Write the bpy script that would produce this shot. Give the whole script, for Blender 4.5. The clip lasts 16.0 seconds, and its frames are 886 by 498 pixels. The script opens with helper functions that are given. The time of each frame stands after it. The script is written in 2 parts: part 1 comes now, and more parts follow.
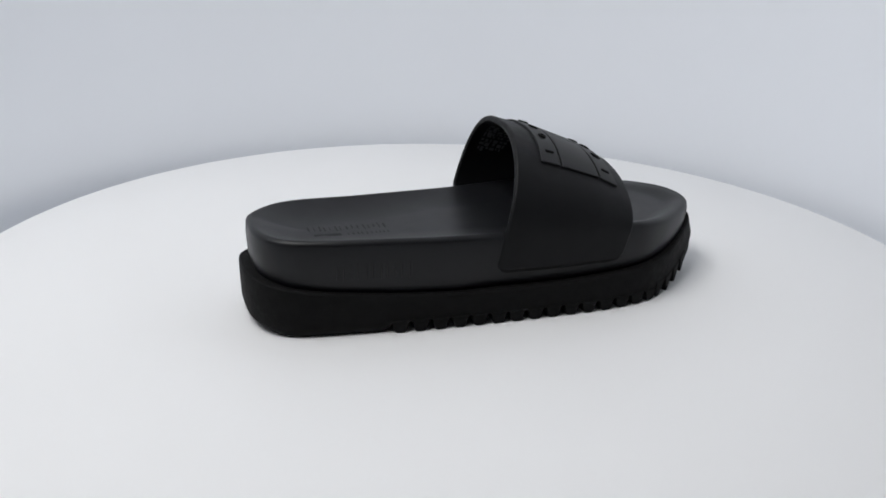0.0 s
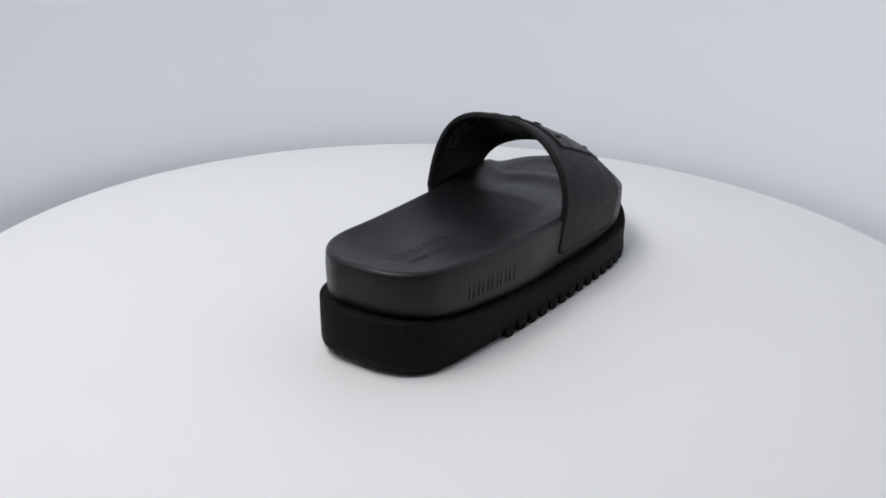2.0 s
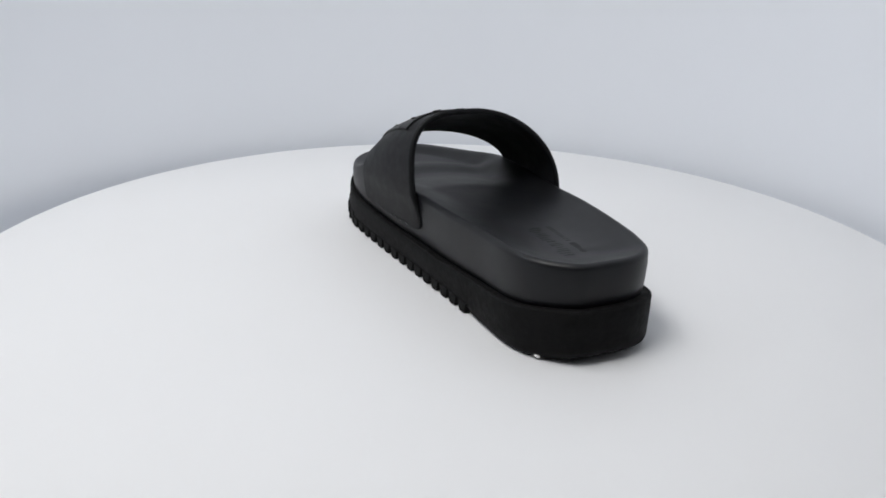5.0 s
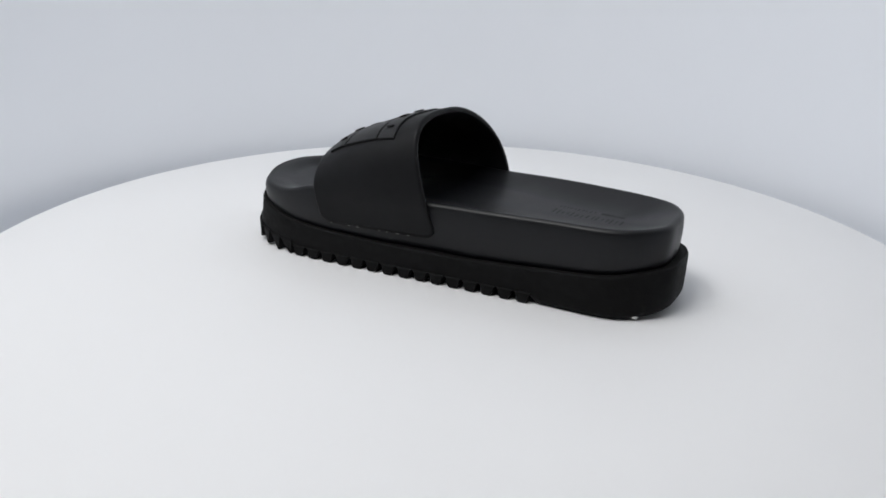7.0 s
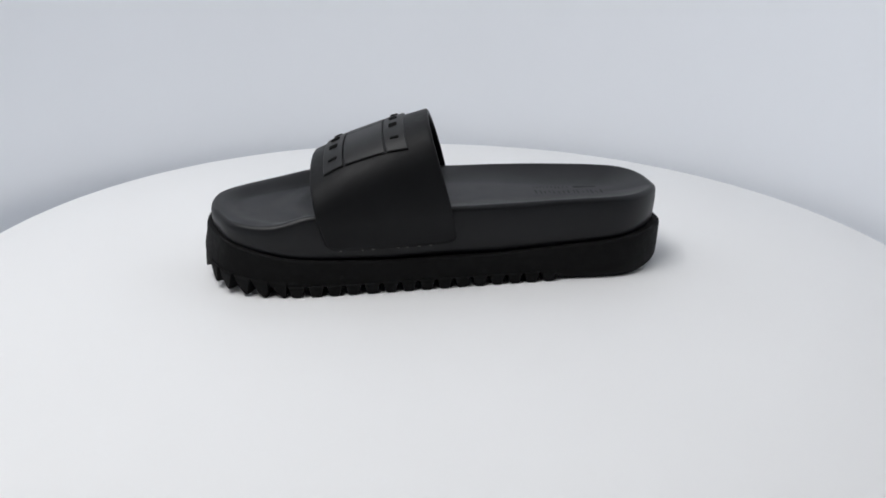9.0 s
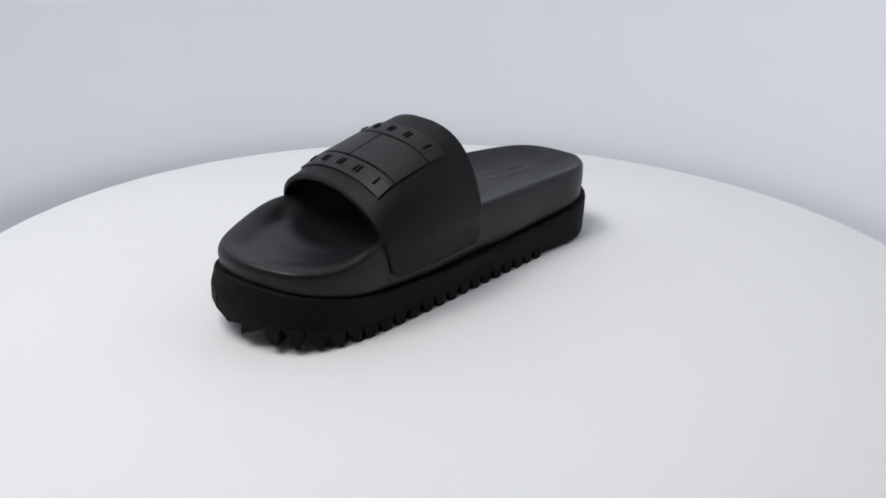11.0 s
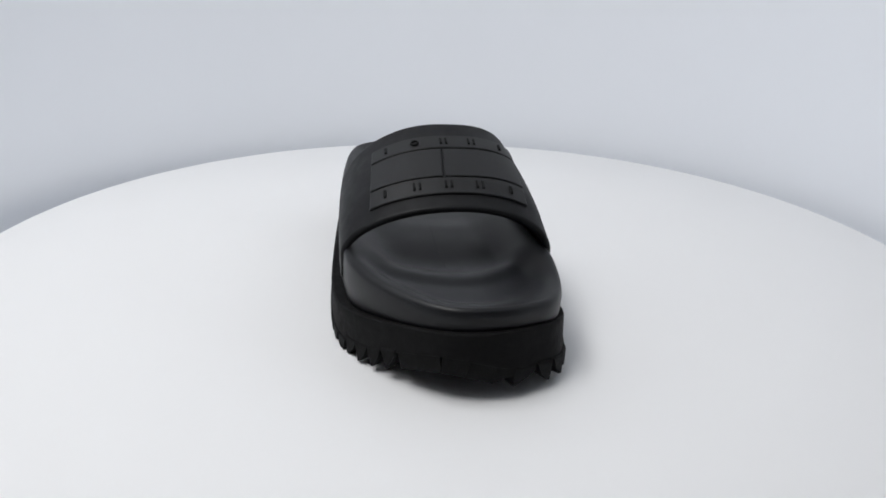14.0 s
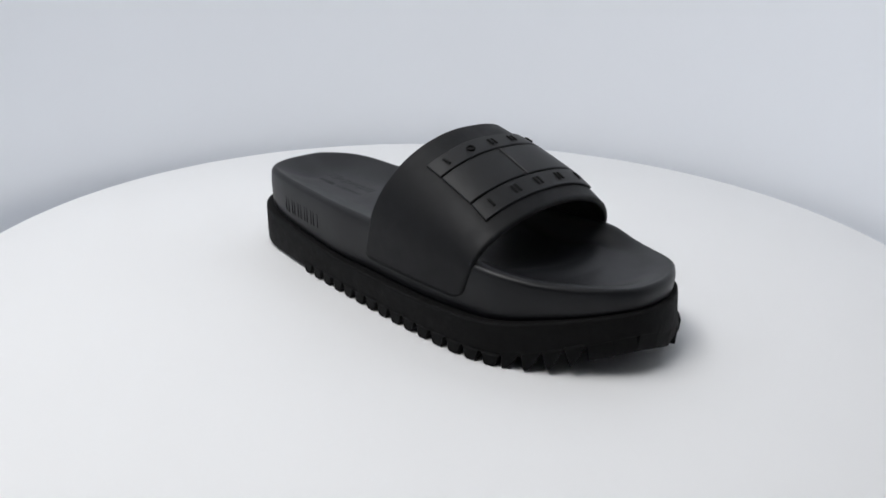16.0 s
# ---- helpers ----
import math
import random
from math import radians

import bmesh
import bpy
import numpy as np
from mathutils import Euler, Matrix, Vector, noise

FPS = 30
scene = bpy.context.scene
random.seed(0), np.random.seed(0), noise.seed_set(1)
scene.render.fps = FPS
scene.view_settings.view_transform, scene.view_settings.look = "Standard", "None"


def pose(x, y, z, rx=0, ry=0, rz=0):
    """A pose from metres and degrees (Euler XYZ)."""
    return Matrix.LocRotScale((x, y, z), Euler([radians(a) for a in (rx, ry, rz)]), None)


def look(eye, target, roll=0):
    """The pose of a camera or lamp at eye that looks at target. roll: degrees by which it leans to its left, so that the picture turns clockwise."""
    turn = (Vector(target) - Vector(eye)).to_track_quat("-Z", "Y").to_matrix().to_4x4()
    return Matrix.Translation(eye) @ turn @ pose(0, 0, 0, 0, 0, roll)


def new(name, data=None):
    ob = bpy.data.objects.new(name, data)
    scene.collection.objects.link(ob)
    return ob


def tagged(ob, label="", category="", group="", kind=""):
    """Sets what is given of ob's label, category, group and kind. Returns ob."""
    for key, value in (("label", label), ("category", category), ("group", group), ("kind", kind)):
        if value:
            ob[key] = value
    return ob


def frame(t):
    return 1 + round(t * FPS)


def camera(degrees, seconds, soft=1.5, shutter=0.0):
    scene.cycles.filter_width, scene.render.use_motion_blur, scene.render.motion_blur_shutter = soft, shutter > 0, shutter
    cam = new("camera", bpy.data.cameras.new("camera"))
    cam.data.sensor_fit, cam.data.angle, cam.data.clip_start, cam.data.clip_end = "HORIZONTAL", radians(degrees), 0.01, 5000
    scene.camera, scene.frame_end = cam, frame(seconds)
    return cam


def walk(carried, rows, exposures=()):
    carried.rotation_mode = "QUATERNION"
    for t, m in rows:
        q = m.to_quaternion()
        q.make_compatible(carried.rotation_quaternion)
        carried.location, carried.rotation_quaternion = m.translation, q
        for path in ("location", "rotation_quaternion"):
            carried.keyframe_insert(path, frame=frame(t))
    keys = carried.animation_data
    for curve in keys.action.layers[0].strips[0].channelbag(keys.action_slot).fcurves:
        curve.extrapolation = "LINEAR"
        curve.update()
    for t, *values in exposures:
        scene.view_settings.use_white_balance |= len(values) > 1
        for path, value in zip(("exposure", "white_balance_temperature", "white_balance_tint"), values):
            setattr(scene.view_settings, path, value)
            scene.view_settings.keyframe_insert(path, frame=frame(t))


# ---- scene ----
cam = camera(57.737, 16.0, soft=1.7)
EYE = Vector((0.0, -0.45768, 0.19531))
PITCH, YAW, ROLL = radians(21.626), radians(-1.020), 1.612
AHEAD = Vector((math.sin(YAW) * math.cos(PITCH), math.cos(YAW) * math.cos(PITCH), -math.sin(PITCH)))
STILL = look(EYE, EYE + AHEAD, ROLL)
# the picture brightens a little on the way
walk(cam, [(0.0, STILL), (16.0, STILL)], [(0.0, 0.0), (4.0, 0.02), (9.0, 0.05), (16.0, 0.08)])

# ---- light: the panels of a closed white photo booth ----
world = bpy.data.worlds.new("world")
scene.world = world
world.use_nodes = True
world.node_tree.nodes["Background"].inputs["Color"].default_value = (0.75, 0.8, 0.9, 1)
world.node_tree.nodes["Background"].inputs["Strength"].default_value = 0.05


def panel_light(name, eye, target, sx, sy, watts, color):
    data = bpy.data.lights.new(name, "AREA")
    data.shape, data.size, data.size_y, data.energy, data.color = "RECTANGLE", sx, sy, watts, color
    ob = new(name, data)
    ob.matrix_world = look(eye, target)
    return ob


panel_light("key_light", (-0.42, -0.42, 1.10), (0.0, 0.10, 0), 0.45, 0.45, 6.75, (1.0, 0.99, 0.985))
panel_light("side_light", (-0.27, -0.05, 0.75), (0.0, 0.05, 0), 0.20, 0.20, 0.9, (1.0, 0.99, 0.985))


# ---- materials ----
def material(name, color, rough, vary=0.0, scale=40.0, bump=0.0, bump_scale=900.0, spec=0.5, coarse=0.0, coarse_scale=90.0,
             rough_vary=0.0):
    m = bpy.data.materials.new(name)
    m.use_nodes = True
    nt = m.node_tree
    b = nt.nodes["Principled BSDF"]
    b.inputs["Roughness"].default_value = rough
    b.inputs["Specular IOR Level"].default_value = spec
    co = nt.nodes.new("ShaderNodeTexCoord")

    def grain(size, detail=4.0):
        n = nt.nodes.new("ShaderNodeTexNoise")
        n.inputs["Scale"].default_value, n.inputs["Detail"].default_value = size, detail
        nt.links.new(co.outputs["Object"], n.inputs["Vector"])
        return n

    mix = nt.nodes.new("ShaderNodeMix")
    mix.data_type = "RGBA"
    mix.inputs[6].default_value = (*[c * (1 - vary) for c in color], 1)
    mix.inputs[7].default_value = (*[min(1, c * (1 + vary)) for c in color], 1)
    big = grain(scale)
    nt.links.new(big.outputs["Fac"], mix.inputs[0])
    nt.links.new(mix.outputs[2], b.inputs["Base Color"])
    if rough_vary:
        r = nt.nodes.new("ShaderNodeMapRange")
        r.inputs["From Min"].default_value, r.inputs["From Max"].default_value = 0.3, 0.7
        r.inputs["To Min"].default_value, r.inputs["To Max"].default_value = rough - rough_vary, rough + rough_vary
        nt.links.new(grain(scale * 2.3).outputs["Fac"], r.inputs["Value"])
        nt.links.new(r.outputs["Result"], b.inputs["Roughness"])
    last = None
    for size, strength, dist in ((bump_scale, bump, 0.0002), (coarse_scale, coarse, 0.001)):
        if strength:
            bp = nt.nodes.new("ShaderNodeBump")
            bp.inputs["Strength"].default_value, bp.inputs["Distance"].default_value = strength, dist
            nt.links.new(grain(size, 3.0).outputs["Fac"], bp.inputs["Height"])
            if last:
                nt.links.new(last.outputs["Normal"], bp.inputs["Normal"])
            last = bp
    if last:
        nt.links.new(last.outputs["Normal"], b.inputs["Normal"])
    return m


M_DISC = material("white_acrylic", (0.80, 0.805, 0.81), 0.55, 0.012, 9.0, 0.05, 700.0, 0.35, rough_vary=0.05)
M_EDGE = material("white_edge", (0.78, 0.785, 0.79), 0.5, 0.02, 20.0)
M_WALL = material("backdrop_white", (0.810, 0.838, 0.882), 0.9, 0.012, 5.0, 0.04, 400.0, 0.2)
# added out of view, so that less light bounces from the front
M_DARK = material("unseen_dark_wall", (0.07, 0.07, 0.075), 0.95, 0.1, 20.0, 0, 1, 0.1)
M_CEIL = material("booth_white", (0.78, 0.78, 0.78), 0.9, 0.02, 6.0, 0, 1, 0.2)
M_EVA = material("black_moulded_foam", (0.0060, 0.0065, 0.0080), 0.43, 0.14, 45.0, 0.20, 1500.0, 0.31, 0.0, 120.0, 0.02)
M_STRAP = material("black_matte_rubber", (0.0050, 0.0053, 0.0062), 0.54, 0.15, 70.0, 0.20, 1800.0, 0.20, 0.008, 140.0, 0.05)
M_BADGE = material("black_smooth_rubber", (0.0065, 0.0068, 0.0077), 0.48, 0.12, 80.0, 0.10, 1500.0, 0.32)
# panel rubber, with the shade of the strokes' sides put into its colour
M_MARK_SHADED = material("black_rubber_with_shade", (0.0032, 0.0032, 0.0036), 0.65, 0.1, 90.0, 0.05, 1500.0, 0.16)
M_SOLE = material("black_tread_rubber", (0.0035, 0.0035, 0.0038), 0.75, 0.25, 90.0, 0.45, 1100.0, 0.16, 0.30, 420.0, 0.06)
M_PRINT = material("faded_grey_print", (0.10, 0.102, 0.108), 0.7, 0.3, 400.0)
M_GLUE = material("dried_glue", (0.06, 0.06, 0.06), 0.5, 0.3, 500.0)
M_PUTTY = material("white_putty", (0.8, 0.8, 0.79), 0.4, 0.04, 300.0)


# ---- mesh helpers ----
def part(name, bm, mat, parent=None, label="", smooth=True):
    me = bpy.data.meshes.new(name)
    bmesh.ops.recalc_face_normals(bm, faces=bm.faces)
    bm.to_mesh(me)
    bm.free()
    me.materials.append(mat)
    if smooth:
        me.shade_smooth()
    ob = new(name, me)
    ob.parent = parent
    return tagged(ob, label)


def rings_mesh(rings, cap_first=False, cap_last=False):
    """Closed rings of equal length, skinned in order."""
    bm = bmesh.new()
    vs = [[bm.verts.new(p) for p in r] for r in rings]
    n = len(rings[0])
    for a, b in zip(vs, vs[1:]):
        for i in range(n):
            bm.faces.new((a[i], a[(i + 1) % n], b[(i + 1) % n], b[i]))
    if cap_first:
        bm.faces.new(vs[0][::-1])
    if cap_last:
        bm.faces.new(vs[-1])
    return bm


def lerp(a, b, s):
    return a + (b - a) * s


def ramp(x, table):
    """Smooth curve through (x, value) pairs."""
    return float(np.interp(x, [p[0] for p in table], [p[1] for p in table]))


def soft_ramp(x, table, w=0.008):
    return sum(ramp(x + k * w / 3, table) * g for k, g in zip(range(-3, 4), (1, 3, 6, 8, 6, 3, 1))) / 28


# ---- the booth ----
def disc_ring(r, z, n=180):
    return [Vector((r * math.cos(2 * math.pi * i / n), r * math.sin(2 * math.pi * i / n), z)) for i in range(n)]


def turntable():
    root = new("turntable")
    R, cx, cy = 0.3055, -0.0004, 0.0109
    root.matrix_world = pose(cx, cy, -0.030)
    prof = [(0.004, 0.030), (0.10, 0.030), (0.2, 0.030), (R - 0.0012, 0.030), (R - 0.0004, 0.0297), (R, 0.029), (R, 0.0225), (R - 0.0012, 0.0215),
            (0.2, 0.0215), (0.02, 0.0215)]
    part("disc", rings_mesh([disc_ring(r, z) for r, z in prof], True, True), M_DISC, root, "matt white acrylic disc")
    prof = [(0.02, 0.0213), (0.135, 0.0213), (0.14, 0.018), (0.14, -0.0245), (0.02, -0.025)]
    part("base", rings_mesh([disc_ring(r, z, 96) for r, z in prof], True, True), M_EDGE, root, "round white turntable base")
    return tagged(root, "round matt white motorised photo turntable carrying a sandal", "turntable")


def booth_plan(r, front, n=96):
    """Half round behind, sides that open out towards the front, closed there."""
    pts = [(r * math.cos(a), 0.011 + r * math.sin(a)) for a in np.linspace(0, math.pi, n)]
    flare = lambda y: r + 0.70 * (0.011 - y)
    pts += [(-flare(y), y) for y in np.linspace(-0.02, front, 18)]
    pts += [(x, front) for x in np.linspace(-flare(front) + 0.05, flare(front) - 0.05, 12)]
    pts += [(flare(y), y) for y in np.linspace(front, -0.02, 18)]
    return pts


def darken_front(ob, limit=-0.62):
    """Unseen wall behind the camera, painted dark to cut the bounce light from there."""
    ob.data.materials.append(M_DARK)
    for f in ob.data.polygons:
        f.material_index = 1 if f.center.y < limit else 0


# the lean is added to shape light: bright wall, dark band at its foot
LEAN = [(0.02, 0.0), (0.034, 0.0), (0.041, 10.0), (0.056, 28.0), (0.09, 26.0), (0.16, 15.0), (0.25, 9.0), (0.45, 4.0)]


def booth():
    floor_z, top, r = -0.0552, 1.36, 0.366

    def ring(out, z):
        return [Vector((x, y, z)) for x, y in booth_plan(r + out, -1.60 - out)]

    sweep = [(-0.018, 0.0), (-0.010, 0.0015), (-0.0045, 0.005), (-0.0012, 0.011), (0.0, 0.020)]
    # this added lean starts at the table's edge and straightens as the wall rises
    lean, out, low = [], 0.0, 0.020
    for h in (0.026, 0.032, 0.036, 0.041, 0.046, 0.052, 0.058, 0.064, 0.070, 0.078, 0.088, 0.10, 0.12, 0.145, 0.17, 0.20, 0.25, 0.35, 0.50):
        out += (h - low) * math.tan(radians(ramp((h + low) / 2, LEAN)))
        low = h
        lean.append((out, h))
    inner = [ring(o, floor_z + h) for o, h in sweep + lean + [(out, 0.8), (out, top - floor_z)]]
    outer = [ring(out + 0.012, top)] + [ring(o + 0.012, floor_z + h) for o, h in lean[::-1]] + [ring(0.012, floor_z + 0.02), ring(0.012, floor_z - 0.006), ring(-0.018, floor_z - 0.006)]
    wall = part("backdrop", rings_mesh(inner + outer + [inner[0]]), M_WALL)
    darken_front(wall)
    tagged(wall, "seamless pale blue-white curved backdrop round the turntable", "backdrop", kind="structure")
    bm = rings_mesh([ring(-0.017, floor_z - 0.0122), ring(-0.017, floor_z - 0.0002)], True, True)
    tagged(part("floor", bm, M_WALL, smooth=False), "pale white floor of the photo booth", "floor", kind="structure")
    bm = rings_mesh([ring(out + 0.012, top + 0.001), ring(out + 0.012, top + 0.013)], True, True)
    tagged(part("ceiling", bm, M_CEIL, smooth=False), "plain white ceiling of the photo booth", "ceiling", kind="structure")


# ---- the sandal: x to the toe, y to its left, z up ----
CONTROL = [(-.1304, -.0239), (-.1288, -.0429), (-.1192, -.0582), (-.1006, -.0656), (-.0366, -.0722), (.0453, -.0752),
           (.0834, -.0727), (.1014, -.0664), (.1160, -.0575), (.1336, -.0427), (.1478, -.0255), (.1502, -.0060), (.1467, .0090),
           (.1416, .0177), (.1340, .0285), (.1180, .0362), (.0950, .0385), (.0450, .0325), (.0000, .0255), (-.0600, .0170), (-.1045, .0115),
           (-.1283, -.0080)]
ORIGIN = Vector((0.010, -0.019, -0.002))


def closed_curve(control, n):
    c = [Vector((*p, 0)) for p in control]
    m, fine = len(c), []
    for i in range(m):
        p0, p1, p2, p3 = c[i - 1], c[i], c[(i + 1) % m], c[(i + 2) % m]
        for k in range(24):
            s = k / 24
            fine.append(0.5 * (2 * p1 + (p2 - p0) * s + (2 * p0 - 5 * p1 + 4 * p2 - p3) * s * s + (3 * p1 - p0 - 3 * p2 + p3) * s ** 3))
    fine.append(fine[0])
    run = np.concatenate([[0], np.cumsum([(b - a).length for a, b in zip(fine, fine[1:])])])
    at = np.linspace(0, run[-1], n, endpoint=False)
    return [Vector((np.interp(s, run, [p.x for p in fine]), np.interp(s, run, [p.y for p in fine]), 0)) for s in at], float(run[-1])


NO = 200
OUTLINE, GIRTH = closed_curve(CONTROL, NO)
for _ in range(3):
    OUTLINE = [(OUTLINE[i - 1] + 2 * OUTLINE[i] + OUTLINE[(i + 1) % NO]) / 4 for i in range(NO)]
INWARD = []
for i in range(NO):
    d = OUTLINE[(i + 1) % NO] - OUTLINE[i - 1]
    INWARD.append(Vector((-d.y, d.x, 0)).normalized())

RIM = [(-.132, .0277), (-.118, .0262), (-.105, .0240), (-.09, .0222), (-.057, .0193), (-.02, .0172), (.04, .0175), (.083, .0194), (.10, .0213), (.115, .0245),
       (.13, .0275), (.145, .0310), (.152, .0320)]
TOP_LEFT = [(-.132, .0497), (-.09, .0486), (-.057, .0476), (-.02, .0466), (.0, .0462), (.06, .0456), (.083, .0454), (.090, .0446), (.098, .0413), (.106, .0394), (.118, .0388), (.135, .0398),
            (.152, .0428)]
TOP_RIGHT = [(-.132, .0497), (-.09, .0492), (-.057, .0485), (-.02, .0472), (.0, .0464), (.06, .0458), (.08, .0454), (.095, .0442), (.11, .0424), (.127, .0418), (.140, .0422), (.152, .0427)]


def rim_z(x):
    return soft_ramp(x, RIM)


def top_z(x, y):
    s = min(1, max(0, (y + 0.045) / 0.055))
    return lerp(soft_ramp(x, TOP_RIGHT), soft_ramp(x, TOP_LEFT), s * s * (3 - 2 * s))


def ground_z(x, y=0.0):
    """Underside: the toe springs up, more on its outer side; the heel is bevelled."""
    spring = lerp(0.0220, 0.0080, min(1, max(0, (y + 0.045) / 0.05)))
    return -0.002 + spring * max(0.0, (x - 0.100) / 0.052) ** 2 + 0.0045 * max(0.0, (-0.105 - x) / 0.027) ** 2


INSET_RIGHT = [(-.132, .0050), (-.11, .0036), (-.09, .0026), (-.03, .0032), (-.005, .0050), (.08, .0050), (.095, .0040), (.12, .0034), (.136, .0032), (.152, .0042)]
INSET_LEFT = [(-.132, .0045), (-.115, .0030), (-.09, .0026), (-.03, .0030), (0, .0038), (.04, .0026), (.08, .0020), (.10, .0020), (.13, .0026), (.152, .0042)]


def foot_inset(p):
    """How far the foam stands back from the sole's rim."""
    s = min(1, max(0, (p.y + 0.040) / 0.04))
    return lerp(soft_ramp(p.x, INSET_RIGHT), soft_ramp(p.x, INSET_LEFT), s)


def spine(x):
    cx = min(0.095, max(-0.085, x))
    return Vector((cx, ramp(cx, [(-.09, -.0275), (0, -.0235), (.06, -.0195), (.1, -.016)]), 0))


def bed_z(x, y):
    """Footbed surface away from its edge: heel cup, arch, bowl, toe ridge and toe plate."""
    crest = 0.098 - (11.5 if y < -0.010 else 19.0) * (y + 0.010) ** 2
    heel = soft_ramp(x, [(-.13, .0452), (-.10, .0420), (-.06, .0410), (-.02, .0418), (.02, .0408), (.06, .0380), (.2, .036)], 0.012)
    s = x - crest
    toe = soft_ramp(s, [(-.06, .0410), (-.04, .0386), (-.02, .0354), (-.010, .0350), (-.002, .0374), (.003, .0379), (.012, .0368), (.03, .0376), (.05, .0395), (.08, .041)], 0.0045)
    if s < 0:
        w = min(1, max(0, (0.045 - abs(y + 0.014)) / 0.023))
        toe = lerp(max(toe, 0.0380), toe, w * w * (3 - 2 * w))
    k = min(1, max(0, (x - 0.01) / 0.03))
    k = k * k * (3 - 2 * k)
    return lerp(heel, toe, k)


def footbed(root):
    base = [p + n * foot_inset(p) for p, n in zip(OUTLINE, INWARD)]
    rings = []

    def wall(inset, height):
        out = []
        for p, n in zip(base, INWARD):
            lo, hi = rim_z(p.x) - 0.003, top_z(p.x, p.y)
            q = p + n * inset
            out.append(Vector((q.x, q.y, lerp(lo, hi, height))) - ORIGIN)
        return out

    # the foot of the foam curls under, which leaves a thin dark seam above the sole
    rings += [wall(0.010, 0.0), wall(0.0022, 0.06), wall(0.0013, 0.13), wall(0.0007, 0.22), wall(0.0004, 0.36), wall(0.0002, 0.5), wall(0.0, 0.70), wall(0.0002, 0.78)]
    for a in (5, 22, 40, 57, 74):
        s, c = math.sin(radians(a)), math.cos(radians(a))
        rings.append([Vector(((p + n * (0.0003 + 0.0030 * (1 - c))).x, (p + n * (0.0003 + 0.0030 * (1 - c))).y,
                              top_z(p.x, p.y) - 0.0030 * (1 - s))) - ORIGIN for p, n in zip(base, INWARD)])
    steps = 26
    for k in range(0, steps + 1):
        f = min(0.9995, (k / steps) ** 1.15)
        ring = []
        for p, n in zip(base, INWARD):
            e = p + n * 0.0036
            c = spine(p.x)
            q = e.lerp(c, f)
            d = (q - e).length
            # the bowl begins just inside the edge
            side = ramp(p.x, [(-.1, .030), (.0, .024), (.04, .024), (.075, .022), (.09, .015), (.11, .014), (.15, .013)])
            s = min(1.0, d / side)
            # from the heel to the arch it falls away at once, at the toe more gently
            s = lerp(s * (2 - s), s * s * (3 - 2 * s), min(1, max(0, (p.x + 0.02) / 0.05)))
            ring.append(Vector((q.x, q.y, lerp(top_z(e.x, e.y) - 0.00005, bed_z(q.x, q.y), s))) - ORIGIN)
        rings.append(ring)
    return part("footbed", rings_mesh(rings, True, False), M_EVA, root, "contoured black foam footbed")


NOTCH_FROM = -0.060


def lug_height(x):
    return 0.0068 + 0.0034 * min(1, max(0, (x - 0.085) / 0.04))


def outsole(root):
    rings = []

    def fore(x):
        return min(1, max(0, (x - NOTCH_FROM + 0.003) / 0.006))

    def low(p):
        # forward of the heel block the body ends above the lugs
        x = p.x
        return ground_z(x, p.y) + lug_height(x) * 0.86 * fore(x)

    def splay(x):
        # at the toe the wall leans out towards the ground
        return min(1.0, max(0.0, (x - 0.105) / 0.035))

    def ring(inset, zf, lean=0.0, round_off=0.0):
        out = []
        for i, (p, n) in enumerate(zip(OUTLINE, INWARD)):
            q = p + n * (inset + lean * splay(p.x) + round_off * (1 - fore(p.x)))
            out.append(Vector((q.x, q.y, zf(p, i))) - ORIGIN)
        return out

    wob = [0.0003 * noise.noise(Vector((p.x * 90, p.y * 90, 3))) + 0.0004 * noise.noise(Vector((p.x * 260, p.y * 260, 7))) for p in OUTLINE]
    rings.append(ring(0.030, lambda p, i: low(p)))
    rings.append(ring(0.0003, lambda p, i: low(p), -0.0010, 0.0042))
    rings.append(ring(0.0001, lambda p, i: low(p) + 0.0004, -0.0010, 0.0025))
    rings.append(ring(0.0, lambda p, i: low(p) + 0.0020, -0.0006, 0.0010))
    rings.append(ring(0.0, lambda p, i: low(p) + 0.0042 + wob[i], 0.0, 0.0003))
    rings.append(ring(0.0, lambda p, i: lerp(low(p), rim_z(p.x), 0.6) + wob[i], 0.0007))
    rings.append(ring(0.0, lambda p, i: rim_z(p.x) - 0.0015, 0.0013))
    rings.append(ring(0.0004, lambda p, i: rim_z(p.x) - 0.0004, 0.0013))
    rings.append(ring(0.0011, lambda p, i: rim_z(p.x) + wob[i] * 0.5, 0.0013))
    rings.append(ring(0.0018, lambda p, i: rim_z(p.x) - 0.0002, 0.0013))
    rings.append(ring(0.0034, lambda p, i: rim_z(p.x) - 0.0003, 0.0013))
    rings.append(ring(0.0060, lambda p, i: rim_z(p.x) - 0.0006, 0.0013))
    rings.append(ring(0.030, lambda p, i: rim_z(p.x) - 0.0020))
    return part("outsole", rings_mesh(rings, True, True), M_SOLE, root, "thick black rubber platform outsole with grainy sides")


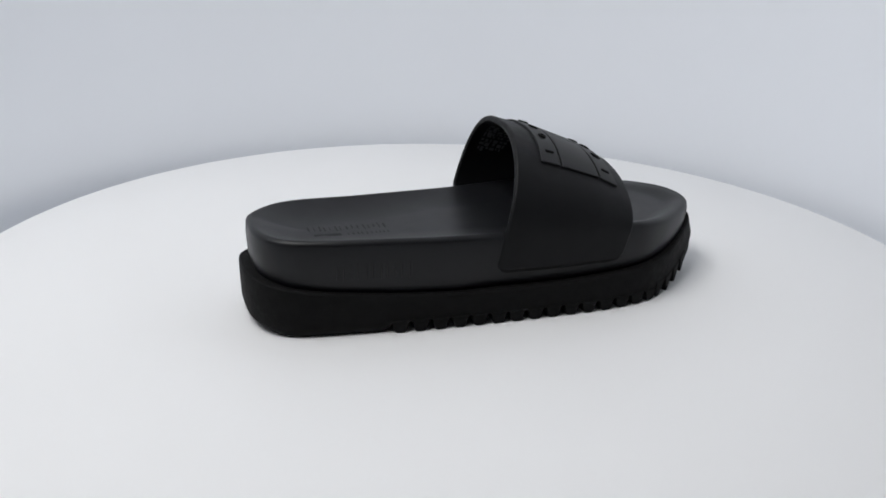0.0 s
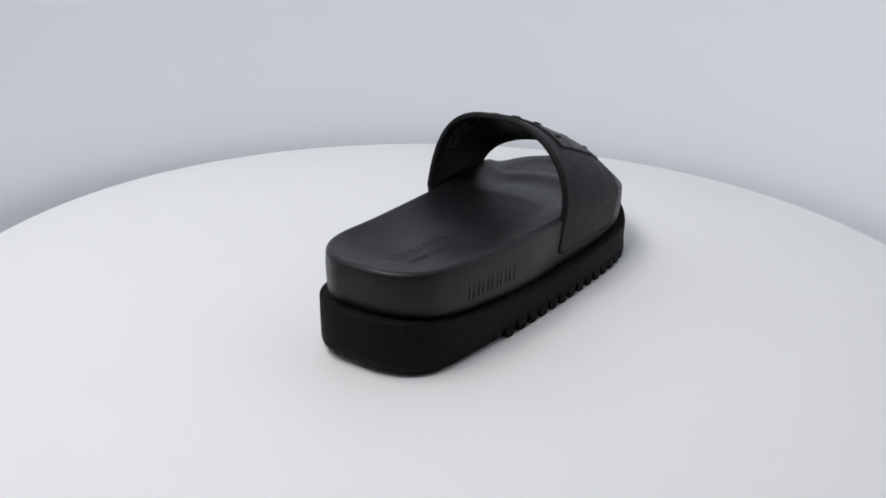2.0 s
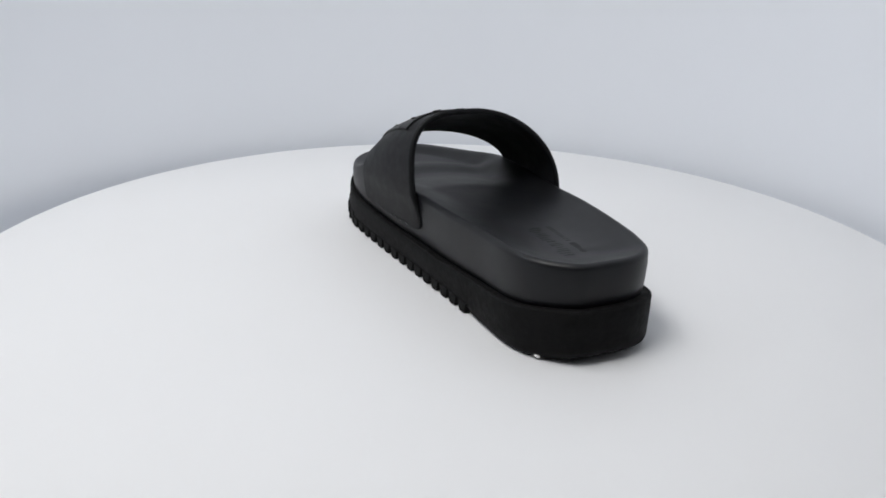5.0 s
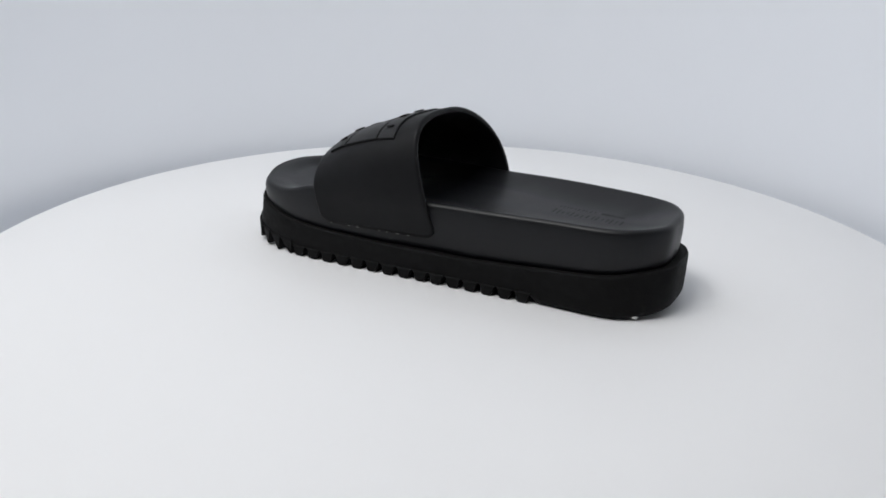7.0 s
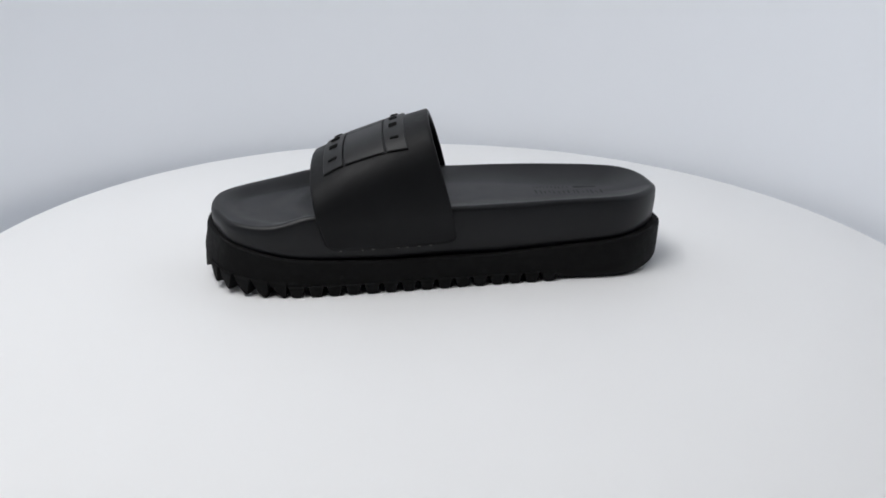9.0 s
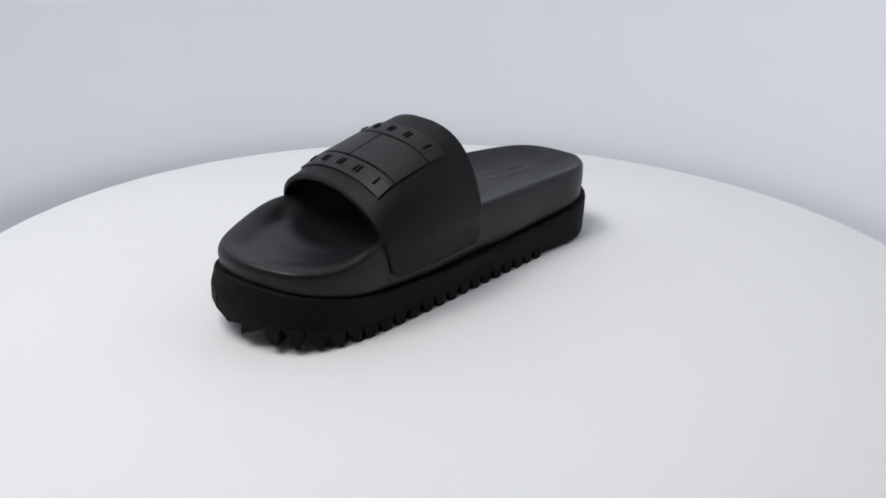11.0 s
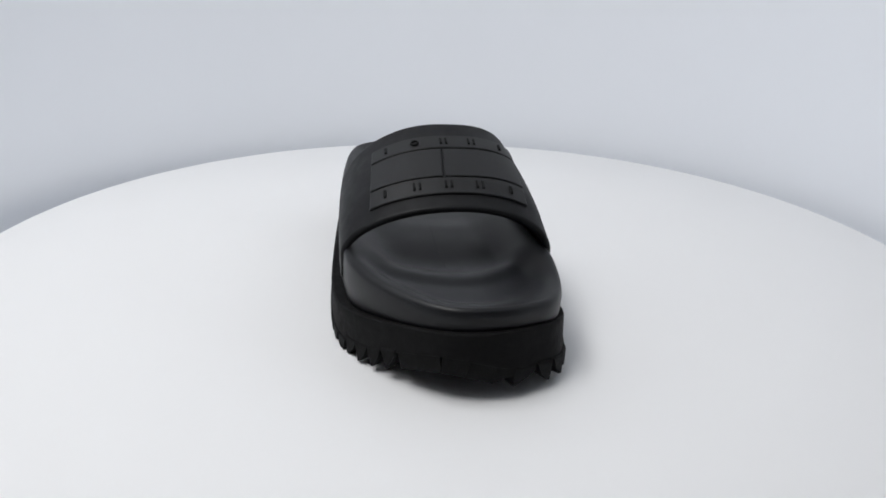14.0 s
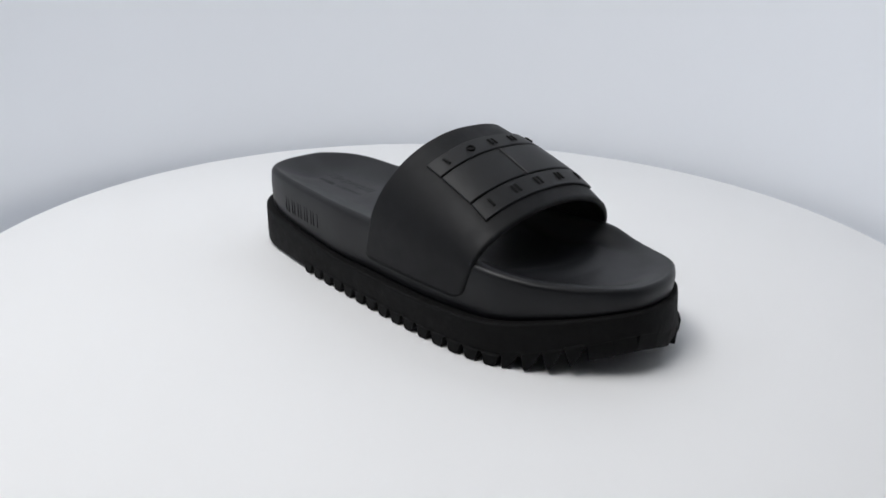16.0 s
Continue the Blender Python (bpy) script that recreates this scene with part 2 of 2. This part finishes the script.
def lug_mesh(wide, tall, prof, proud=0.0007):
    """A tread lug, its long side inward (y). prof: its outline round the foot, as shares of its width and height."""
    bm = bmesh.new()
    deep = 0.022
    prof = [(-0.5, 1.0)] + prof + [(0.5, 1.0)]
    rings = []
    for y, grow in ((deep, 0.92), (0.0010 - proud, 1.0), (-proud, 0.94)):
        rings.append([bm.verts.new((x * wide * grow, y + 0.0006 * (z > 0.99), max(z, 0.04 * (grow < 1)) * tall)) for x, z in prof])
    n = len(prof)
    for a, b in zip(rings, rings[1:]):
        for i in range(n):
            bm.faces.new((a[i], a[(i + 1) % n], b[(i + 1) % n], b[i]))
    bm.faces.new(rings[0])
    bm.faces.new(rings[-1][::-1])
    bmesh.ops.recalc_face_normals(bm, faces=bm.faces)
    me = bpy.data.meshes.new("lug")
    bm.to_mesh(me)
    bm.free()
    me.materials.append(M_SOLE)
    return me


# outlines: rounded tongues along the sides, backward hooks round the toe, one broad block at its tip
TONGUE = [(-0.43, 0.90), (-0.37, 0.64), (-0.34, 0.36), (-0.28, 0.13), (-0.16, 0.0), (0.16, 0.0), (0.28, 0.13), (0.34, 0.36), (0.37, 0.64), (0.43, 0.90)]
HOOK = [(-0.48, 0.86), (-0.46, 0.30), (-0.44, 0.04), (-0.36, 0.0), (-0.22, 0.10), (0.08, 0.38), (0.32, 0.68), (0.45, 0.92)]
BLOCK = [(-0.50, 0.86), (-0.50, 0.05), (-0.47, 0.0), (0.47, 0.0), (0.50, 0.05), (0.50, 0.86)]

SLANT = [(-0.50, 0.86), (-0.50, 0.10), (-0.46, 0.02), (0.46, 0.60), (0.50, 0.66), (0.50, 0.86)]


def lugs(root):
    fine, girth = closed_curve([(p.x, p.y) for p in OUTLINE], 2000)
    run = [i for i, p in enumerate(fine) if p.x > NOTCH_FROM]
    # from the heel along the right side, round the toe, back along the left
    start = next(i for i in range(2000) if fine[i].x > NOTCH_FROM and fine[i - 1].x <= NOTCH_FROM)
    length = len(run) * girth / 2000
    count = round(length / 0.0106)
    wide = length / count
    side = lug_mesh(wide, lug_height(0.0), TONGUE)
    block = lug_mesh(wide * 1.16, lug_height(0.15), BLOCK, -0.0006)
    slant = lug_mesh(wide * 1.12, lug_height(0.15), SLANT, -0.0006)
    # the hooks point backwards: one mesh for each side
    hook_right = lug_mesh(wide, lug_height(0.13), HOOK, 0.0004)
    hook_left = lug_mesh(wide, lug_height(0.13), [(-x, z) for x, z in HOOK[::-1]], 0.0004)
    for k in range(count):
        i = (start + int((k + 0.5) * len(run) / count)) % 2000
        p, d = fine[i], fine[(i + 3) % 2000] - fine[i - 3]
        n = Vector((-d.y, d.x, 0)).normalized()
        if p.x < 0.098:
            me = side
        elif p.x > 0.1330 and p.y < 0.016:
            me = slant if p.y > -0.004 else block
        else:
            me = hook_left if p.y > 0 else hook_right
        ob = new("lug", me)
        ob.parent = root
        # the lugs flare out towards the toe, most at its left corner
        flare = 0.0010 + 0.0008 * min(1.0, max(0.0, (p.y + 0.005) / 0.02))
        q = p - n * flare * min(1.0, max(0.0, (p.x - 0.105) / 0.035))
        e = d.normalized() * 0.004
        slope = (ground_z(p.x + e.x, p.y + e.y) - ground_z(p.x - e.x, p.y - e.y)) / 0.008
        ob.matrix_local = (Matrix.Translation(Vector((q.x, q.y, ground_z(p.x, p.y))) - ORIGIN) @ Matrix.Rotation(math.atan2(d.y, d.x), 4, "Z")
                           @ Matrix.Rotation(-math.atan(slope), 4, "Y"))


# the strap: stations from its heel edge (u = 0) to its toe edge (u = 1)
S_PARAM = dict(
    y_right=[(0, -.0698), (.3, -.0706), (.6, -.0708), (1, -.0698)],
    y_left=[(0, .0226), (.3, .0275), (.6, .0318), (1, .0365)],
    bulge=[(0, .0050), (.5, .0034), (1, .0004)],
    z_side=[(0, .0470), (.5, .0440), (1, .0410)],
    z_top=[(0, .0945), (.36, .0866), (.70, .0776), (1, .0683)],
    n_right=[(0, 2.0), (.7, 2.12), (1, 1.9)],
    n_left=[(0, 3.2), (.4, 3.0), (.75, 2.7), (1, 2.0)],
    y_peak=[(0, -.0150), (.5, -.0130), (1, -.0120)],
)


def strap_x(u, y, z, zt):
    f = min(1, max(0, (z - 0.025) / (zt - 0.025)))
    heel = lerp(-0.0005, 0.0185, f ** 1.25)
    toe = lerp(0.0742, 0.0862, f ** 0.85)
    # the left side stands a little farther forward
    return lerp(heel, toe, u) + 0.0018 * min(1, max(-1, (y + 0.02) / 0.045))


def strap_top(u, y):
    """The outer face where it arches over, by station and y."""
    g = {k: ramp(u, v) for k, v in S_PARAM.items()}
    if y < g["y_peak"]:
        e, n = (g["y_peak"] - y) / (g["y_peak"] - g["y_right"]), g["n_right"]
    else:
        e, n = (y - g["y_peak"]) / (g["y_left"] + g["bulge"] - g["y_peak"]), g["n_left"]
    z = g["z_side"] + (g["z_top"] - g["z_side"]) * max(0.0, 1 - min(1, e) ** n) ** (1 / n)
    return Vector((strap_x(u, y, z, g["z_top"]), y, z))


def strap_line(u, count=64):
    """One arch of the outer face, from its right foot to its left foot."""
    g = {k: ramp(u, v) for k, v in S_PARAM.items()}
    # its lower corners are rounded
    k = max(0.0, 1 - min(u, 1 - u) / 0.09)
    foot = 0.0250 + 0.0060 * (1 - math.sqrt(1 - k * k))
    out = []

    def add(y, z):
        out.append(Vector((strap_x(u, y, z, g["z_top"]), y, z)))

    for k in range(8):
        add(g["y_right"], lerp(foot, g["z_side"], k / 8))
    for k in range(count + 1):
        a = math.pi * k / count
        c, s = math.cos(a), math.sin(a)
        if c >= 0:
            n, w = g["n_right"], g["y_right"] - g["y_peak"]
        else:
            n, w = g["n_left"], g["y_peak"] - g["y_left"] - g["bulge"]
        add(g["y_peak"] + w * math.copysign(abs(c) ** (2 / n), c), g["z_side"] + (g["z_top"] - g["z_side"]) * s ** (2 / n))
    for k in range(1, 9):
        s = k / 8
        add(g["y_left"] + g["bulge"] * (1 - s) ** 1.5, lerp(g["z_side"], foot, s))
    return out


def strap(root):
    us = [0.0, 0.006, 0.015, 0.03, 0.05, 0.075] + list(np.linspace(0.1, 0.9, 13)) + [0.925, 0.95, 0.97, 0.985, 0.994, 1.0]
    outer = [strap_line(u) for u in us]
    m = len(outer[0])
    # smooth normals of the outer face
    normals = []
    for a, line in enumerate(outer):
        row = []
        for b in range(m):
            du = outer[min(a + 1, len(us) - 1)][b] - outer[max(a - 1, 0)][b]
            dv = line[min(b + 1, m - 1)] - line[max(b - 1, 0)]
            row.append(dv.cross(du).normalized())
        normals.append(row)
    flip = -1 if normals[len(us) // 2][m // 2].z < 0 else 1
    thick = 0.0034
    bm = bmesh.new()

    def sheet(depth_of):
        return [[bm.verts.new(outer[a][b] - flip * normals[a][b] * depth_of(a) - ORIGIN) for b in range(m)] for a in range(len(us))]

    def out_depth(a):
        return (0.0013, 0.0004, 0.0)[min(a, 2)] if a < 3 else (0.0013, 0.0004, 0.0)[min(len(us) - 1 - a, 2)]

    vo = sheet(out_depth)
    vi = sheet(lambda a: thick - (0.0009 if a in (0, len(us) - 1) else 0.0))
    for s, rev in ((vo, False), (vi, True)):
        for a in range(len(us) - 1):
            for b in range(m - 1):
                f = (s[a][b], s[a + 1][b], s[a + 1][b + 1], s[a][b + 1])
                bm.faces.new(f[::-1] if rev else f)
    for a in (0, len(us) - 1):
        for b in range(m - 1):
            bm.faces.new((vo[a][b], vo[a][b + 1], vi[a][b + 1], vi[a][b]))
    for b in (0, m - 1):
        for a in range(len(us) - 1):
            bm.faces.new((vo[a][b], vo[a + 1][b], vi[a + 1][b], vi[a][b]))
    return part("strap", bm, M_STRAP, root, "wide arched matt black rubber strap with a raised panel")


def strap_normal(u, y):
    a = strap_top(u + 0.01, y) - strap_top(u - 0.01, y)
    b = strap_top(u, y + 0.0008) - strap_top(u, y - 0.0008)
    n = a.cross(b).normalized()
    return n if n.z > 0 else -n


def on_strap(name, u0, u1, y0, y1, low, high, mat, parent, nu=6, ny=24, label=""):
    """A raised piece that follows the arch; y limits are given as (at u0, at u1)."""
    bm = bmesh.new()

    def grid(inset, h):
        rows = []
        for a in range(nu + 1):
            s = a / nu
            u = lerp(u0 + inset / 0.068, u1 - inset / 0.068, s)
            rows.append([])
            for b in range(ny + 1):
                y = lerp(lerp(y0[0], y0[1], s) + inset, lerp(y1[0], y1[1], s) - inset, b / ny)
                rows[-1].append(bm.verts.new(strap_top(u, y) + strap_normal(u, y) * h - ORIGIN))
        return rows

    def rim(g):
        return g[0][:-1] + [r[-1] for r in g[:-1]] + g[-1][:0:-1] + [r[0] for r in g[:0:-1]]

    top = grid(0.0004, high)
    edge_hi = rim(grid(0.0, high - 0.0003))
    edge_lo = rim(grid(0.0, low))
    for a in range(nu):
        for b in range(ny):
            bm.faces.new((top[a][b], top[a + 1][b], top[a + 1][b + 1], top[a][b + 1]))
    for p, q in ((rim(top), edge_hi), (edge_hi, edge_lo)):
        for i in range(len(p)):
            bm.faces.new((p[i], p[(i + 1) % len(p)], q[(i + 1) % len(p)], q[i]))
    loose = [v for v in bm.verts if not v.link_faces]
    for v in loose:
        bm.verts.remove(v)
    ob = part(name, bm, mat, parent, label, smooth=False)
    return ob


def badge(st):
    U = (0.205, 0.375, 0.705, 0.870)
    right = lambda u: lerp(-.0515, -.0545, (u - U[0]) / (U[3] - U[0]))
    left = lambda u: lerp(.0222, .0232, (u - U[0]) / (U[3] - U[0]))
    g = 0.0065
    raised = 0.0013
    on_strap("badge_panel", U[0], U[1] - g, (right(U[0]), right(U[1])), (left(U[0]), left(U[1])), -0.0005, raised, M_BADGE, st, 4, 40)
    on_strap("badge_panel", U[2] + g, U[3], (right(U[2]), right(U[3])), (left(U[2]), left(U[3])), -0.0005, raised, M_BADGE, st, 4, 40)
    mid = lambda u: lerp(-.0163, -.0172, (u - U[1]) / (U[2] - U[1]))
    on_strap("badge_panel", U[1] + g, U[2] - g, (right(U[1]), right(U[2])), (mid(U[1]) - .0005, mid(U[2]) - .0005), -0.0005, raised, M_BADGE, st, 8, 22)
    on_strap("badge_panel", U[1] + g, U[2] - g, (mid(U[1]) + .0005, mid(U[2]) + .0005), (left(U[1]), left(U[2])), -0.0005, raised, M_BADGE, st, 8, 22)
    # plain strokes in place of the raised characters: one or two bars, or a ring
    def stroke(um, y, du, dy):
        on_strap("raised_bar", um - du, um + du, (y - dy, y - dy), (y + dy, y + dy), raised - 0.0002, raised + 0.0009, M_MARK_SHADED, st, 2, 3,
                 "plain raised black bar")

    def ring_mark(um, y):
        bm = bmesh.new()
        rows = []
        for r, h in ((0.0023, raised - 0.0002), (0.0023, raised + 0.0007), (0.0020, raised + 0.0009), (0.0014, raised + 0.0009), (0.0012, raised - 0.0002)):
            row = []
            for k in range(20):
                a = 2 * math.pi * k / 20
                u, v = um + r * math.cos(a) / 0.068, y + r * math.sin(a)
                row.append(bm.verts.new(strap_top(u, v) + strap_normal(u, v) * h - ORIGIN))
            rows.append(row)
        for a, b in zip(rows, rows[1:] + rows[:1]):
            for k in range(20):
                bm.faces.new((a[k], a[(k + 1) % 20], b[(k + 1) % 20], b[k]))
        part("raised_ring", bm, M_MARK_SHADED, st, "plain raised black ring")

    for (u0, u1), kinds in (((U[0], U[1]), "1o221"), ((U[2], U[3]), "12221")):
        um = (u0 + u1) / 2
        for k, kind in enumerate(kinds):
            y = lerp(right(um) + 0.0075, left(um) - 0.0075, k / 4)
            if kind == "o":
                ring_mark(um, y)
            elif kind == "1":
                stroke(um, y, 0.034, 0.00065)
            else:
                stroke(um, y - 0.0014, 0.034, 0.00055)
                stroke(um, y + 0.0014, 0.034, 0.00055)


def bed_mark(fb):
    """Stamped bars on the heel of the footbed, in two rows."""
    def bar(x0, x1, y0, y1):
        bm = bmesh.new()
        nx = 6
        top, low = [], []
        for rows, h, ins in ((top, 0.00010, 0.0003), (low, -0.0004, 0.0)):
            for k in range(nx + 1):
                x = lerp(x0 + ins, x1 - ins, k / nx)
                rows.append([bm.verts.new(Vector((x, y, bed_z(x, y) + h)) - ORIGIN) for y in (y0 + ins, (y0 + y1) / 2, y1 - ins)])
        for k in range(nx):
            for j in range(2):
                bm.faces.new((top[k][j], top[k + 1][j], top[k + 1][j + 1], top[k][j + 1]))
            for j in (0, 2):
                bm.faces.new((top[k][j], top[k + 1][j], low[k + 1][j], low[k][j]))
        for k in (0, nx):
            for j in range(2):
                bm.faces.new((top[k][j], top[k][j + 1], low[k][j + 1], low[k][j]))
        part("stamped_bar", bm, M_STRAP, fb, "plain stamped black bar", smooth=False)

    # the upper row: close upright strokes of uneven length; the lower: a solid bar, then short strokes
    rng = random.Random(5)
    x = -0.0945
    while x < -0.051:
        tall = rng.uniform(0.0045, 0.0085)
        mid = -0.0240 + rng.uniform(-0.0008, 0.0008)
        bar(x, x + rng.uniform(0.0010, 0.0016), mid - tall / 2, mid + tall / 2)
        x += rng.uniform(0.0024, 0.0034)
    bar(-0.0925, -0.0775, -0.0360, -0.0320)
    x = -0.0745
    while x < -0.052:
        bar(x, x + 0.0012, -0.0358, -0.0322)
        x += rng.uniform(0.0021, 0.0029)


def side_mark(fb):
    """Raised bars on the right wall of the footbed, near the heel."""
    base = [p + n * foot_inset(p) for p, n in zip(OUTLINE, INWARD)]
    right = sorted((p.x, p.y) for p in base if p.y < -0.04 and p.x < 0)
    xs, ys = [p[0] for p in right], [p[1] for p in right]
    rng = random.Random(8)
    x, count = -0.0865, 0
    while x < -0.0470:
        w = rng.uniform(0.0011, 0.0017)
        rings = []
        for out, ins in ((-0.0010, 0.0), (-0.00002, 0.0), (0.00012, 0.0004)):
            ring = []
            for a, z in ((x + ins, .0285 + ins), (x + w - ins, .0285 + ins), (x + w - ins, .0372 - ins), (x + ins, .0372 - ins)):
                ring.append(Vector((a, float(np.interp(a, xs, ys)) - out, z - 0.02 * (a + 0.07))) - ORIGIN)
            rings.append(ring)
        part("raised_bar", rings_mesh(rings, False, True), M_EVA, fb, "plain raised black bar", smooth=False)
        count += 1
        x += w + (0.0030 if count % 2 == 0 else rng.uniform(0.0014, 0.0020))


def strap_print(st):
    """A faded block of small print on the inner face of the strap, as plain bars."""
    rng = random.Random(3)

    def inner(u, k, h):
        a, b = strap_line(u), strap_line(u + 0.02)
        i, f = int(k), k - int(k)
        p = a[i].lerp(a[i + 1], f)
        n = (a[i + 1] - a[i]).cross(b[i] - a[i]).normalized()
        n = -n if n.z > 0 else n
        return p + n * (0.0034 + h) - ORIGIN

    for row in range(8):
        k = 52.0 + 1.75 * row
        u = 0.10
        while u < 0.35:
            if rng.random() < 0.22:
                u += 0.022
                continue
            u1 = min(u + rng.choice((0.016, 0.028, 0.045)), 0.365)
            tall = rng.choice((0.8, 1.0, 1.5))
            bm = bmesh.new()
            low, top = [], []
            for out, h in ((low, -0.0003), (top, 0.00012)):
                for a, b in ((u, k), (u1, k), (u1, k + tall), (u, k + tall)):
                    out.append(bm.verts.new(inner(a, b, h)))
            bm.faces.new(top)
            for c in range(4):
                bm.faces.new((low[c], low[(c + 1) % 4], top[(c + 1) % 4], top[c]))
            part("printed_bar", bm, M_PRINT, st, "faded grey printed bar", smooth=False)
            u = u1 + rng.choice((0.009, 0.014, 0.02))


def glue_specks(st):
    """Dried glue along the seam at the foot of the strap's left side."""
    rng = random.Random(11)
    for u in (0.22, 0.31, 0.40, 0.47, 0.66, 0.74, 0.90):
        line = strap_line(u)
        p = line[-1] + Vector((0, 0.0002, 0.0001))
        w, h = rng.uniform(0.0006, 0.0014), rng.uniform(0.0002, 0.0004)
        bm = bmesh.new()
        bmesh.ops.create_icosphere(bm, subdivisions=2, radius=1.0)
        for v in bm.verts:
            k = 1 + 0.4 * noise.noise(v.co * 2 + Vector((u * 40, 0, 0)))
            v.co = Vector((v.co.x * w * k, v.co.y * 0.0004, v.co.z * h * k)) + p - ORIGIN
        part("glue_speck", bm, M_GLUE, st, "dried grey glue speck")


def sandal():
    root = new("slide_sandal")
    outsole(root)
    fb = footbed(root)
    st = strap(root)
    badge(st)
    bed_mark(fb)
    side_mark(fb)
    strap_print(st)
    glue_specks(st)
    lugs(root)
    return tagged(root, "black rubber platform slide sandal standing on a white turntable", "sandal")


def putty():
    """A small bit of white putty under the heel's edge."""
    bm = bmesh.new()
    bmesh.ops.create_icosphere(bm, subdivisions=3, radius=1.0)
    for v in bm.verts:
        k = 1 + 0.25 * noise.noise(v.co * 1.7)
        v.co = Vector((v.co.x * 0.0020 * k, v.co.y * 0.0018 * k, 0.0010 + max(-0.0010, v.co.z * 0.0013 * k)))
    ob = part("putty_blob", bm, M_PUTTY)
    return tagged(ob, "small white putty blob propping the heel of the sandal", "putty")


booth()
TABLE = turntable()
SHOE = sandal()
BLOB = putty()


def spun(t, x, y, z, turn):
    """The pose at t of what stands at x, y on the table, in the sandal's own axes."""
    a = 20.0 + 18.457 * t
    c, s = math.cos(radians(a)), math.sin(radians(a))
    return pose(c * x - s * y, s * x + c * y, z, 0, 0, a + turn)


def motions():
    times = [0.5 * k for k in range(33)]
    walk(TABLE, [(t, pose(-0.0004, 0.0109, -0.030, 0, 0, 18.457 * t)) for t in times])
    walk(SHOE, [(t, spun(t, ORIGIN.x, ORIGIN.y, 0.0, 0)) for t in times])
    walk(BLOB, [(t, spun(t, -0.1155, 0.0022, 0.0012, 0)) for t in times])


motions()
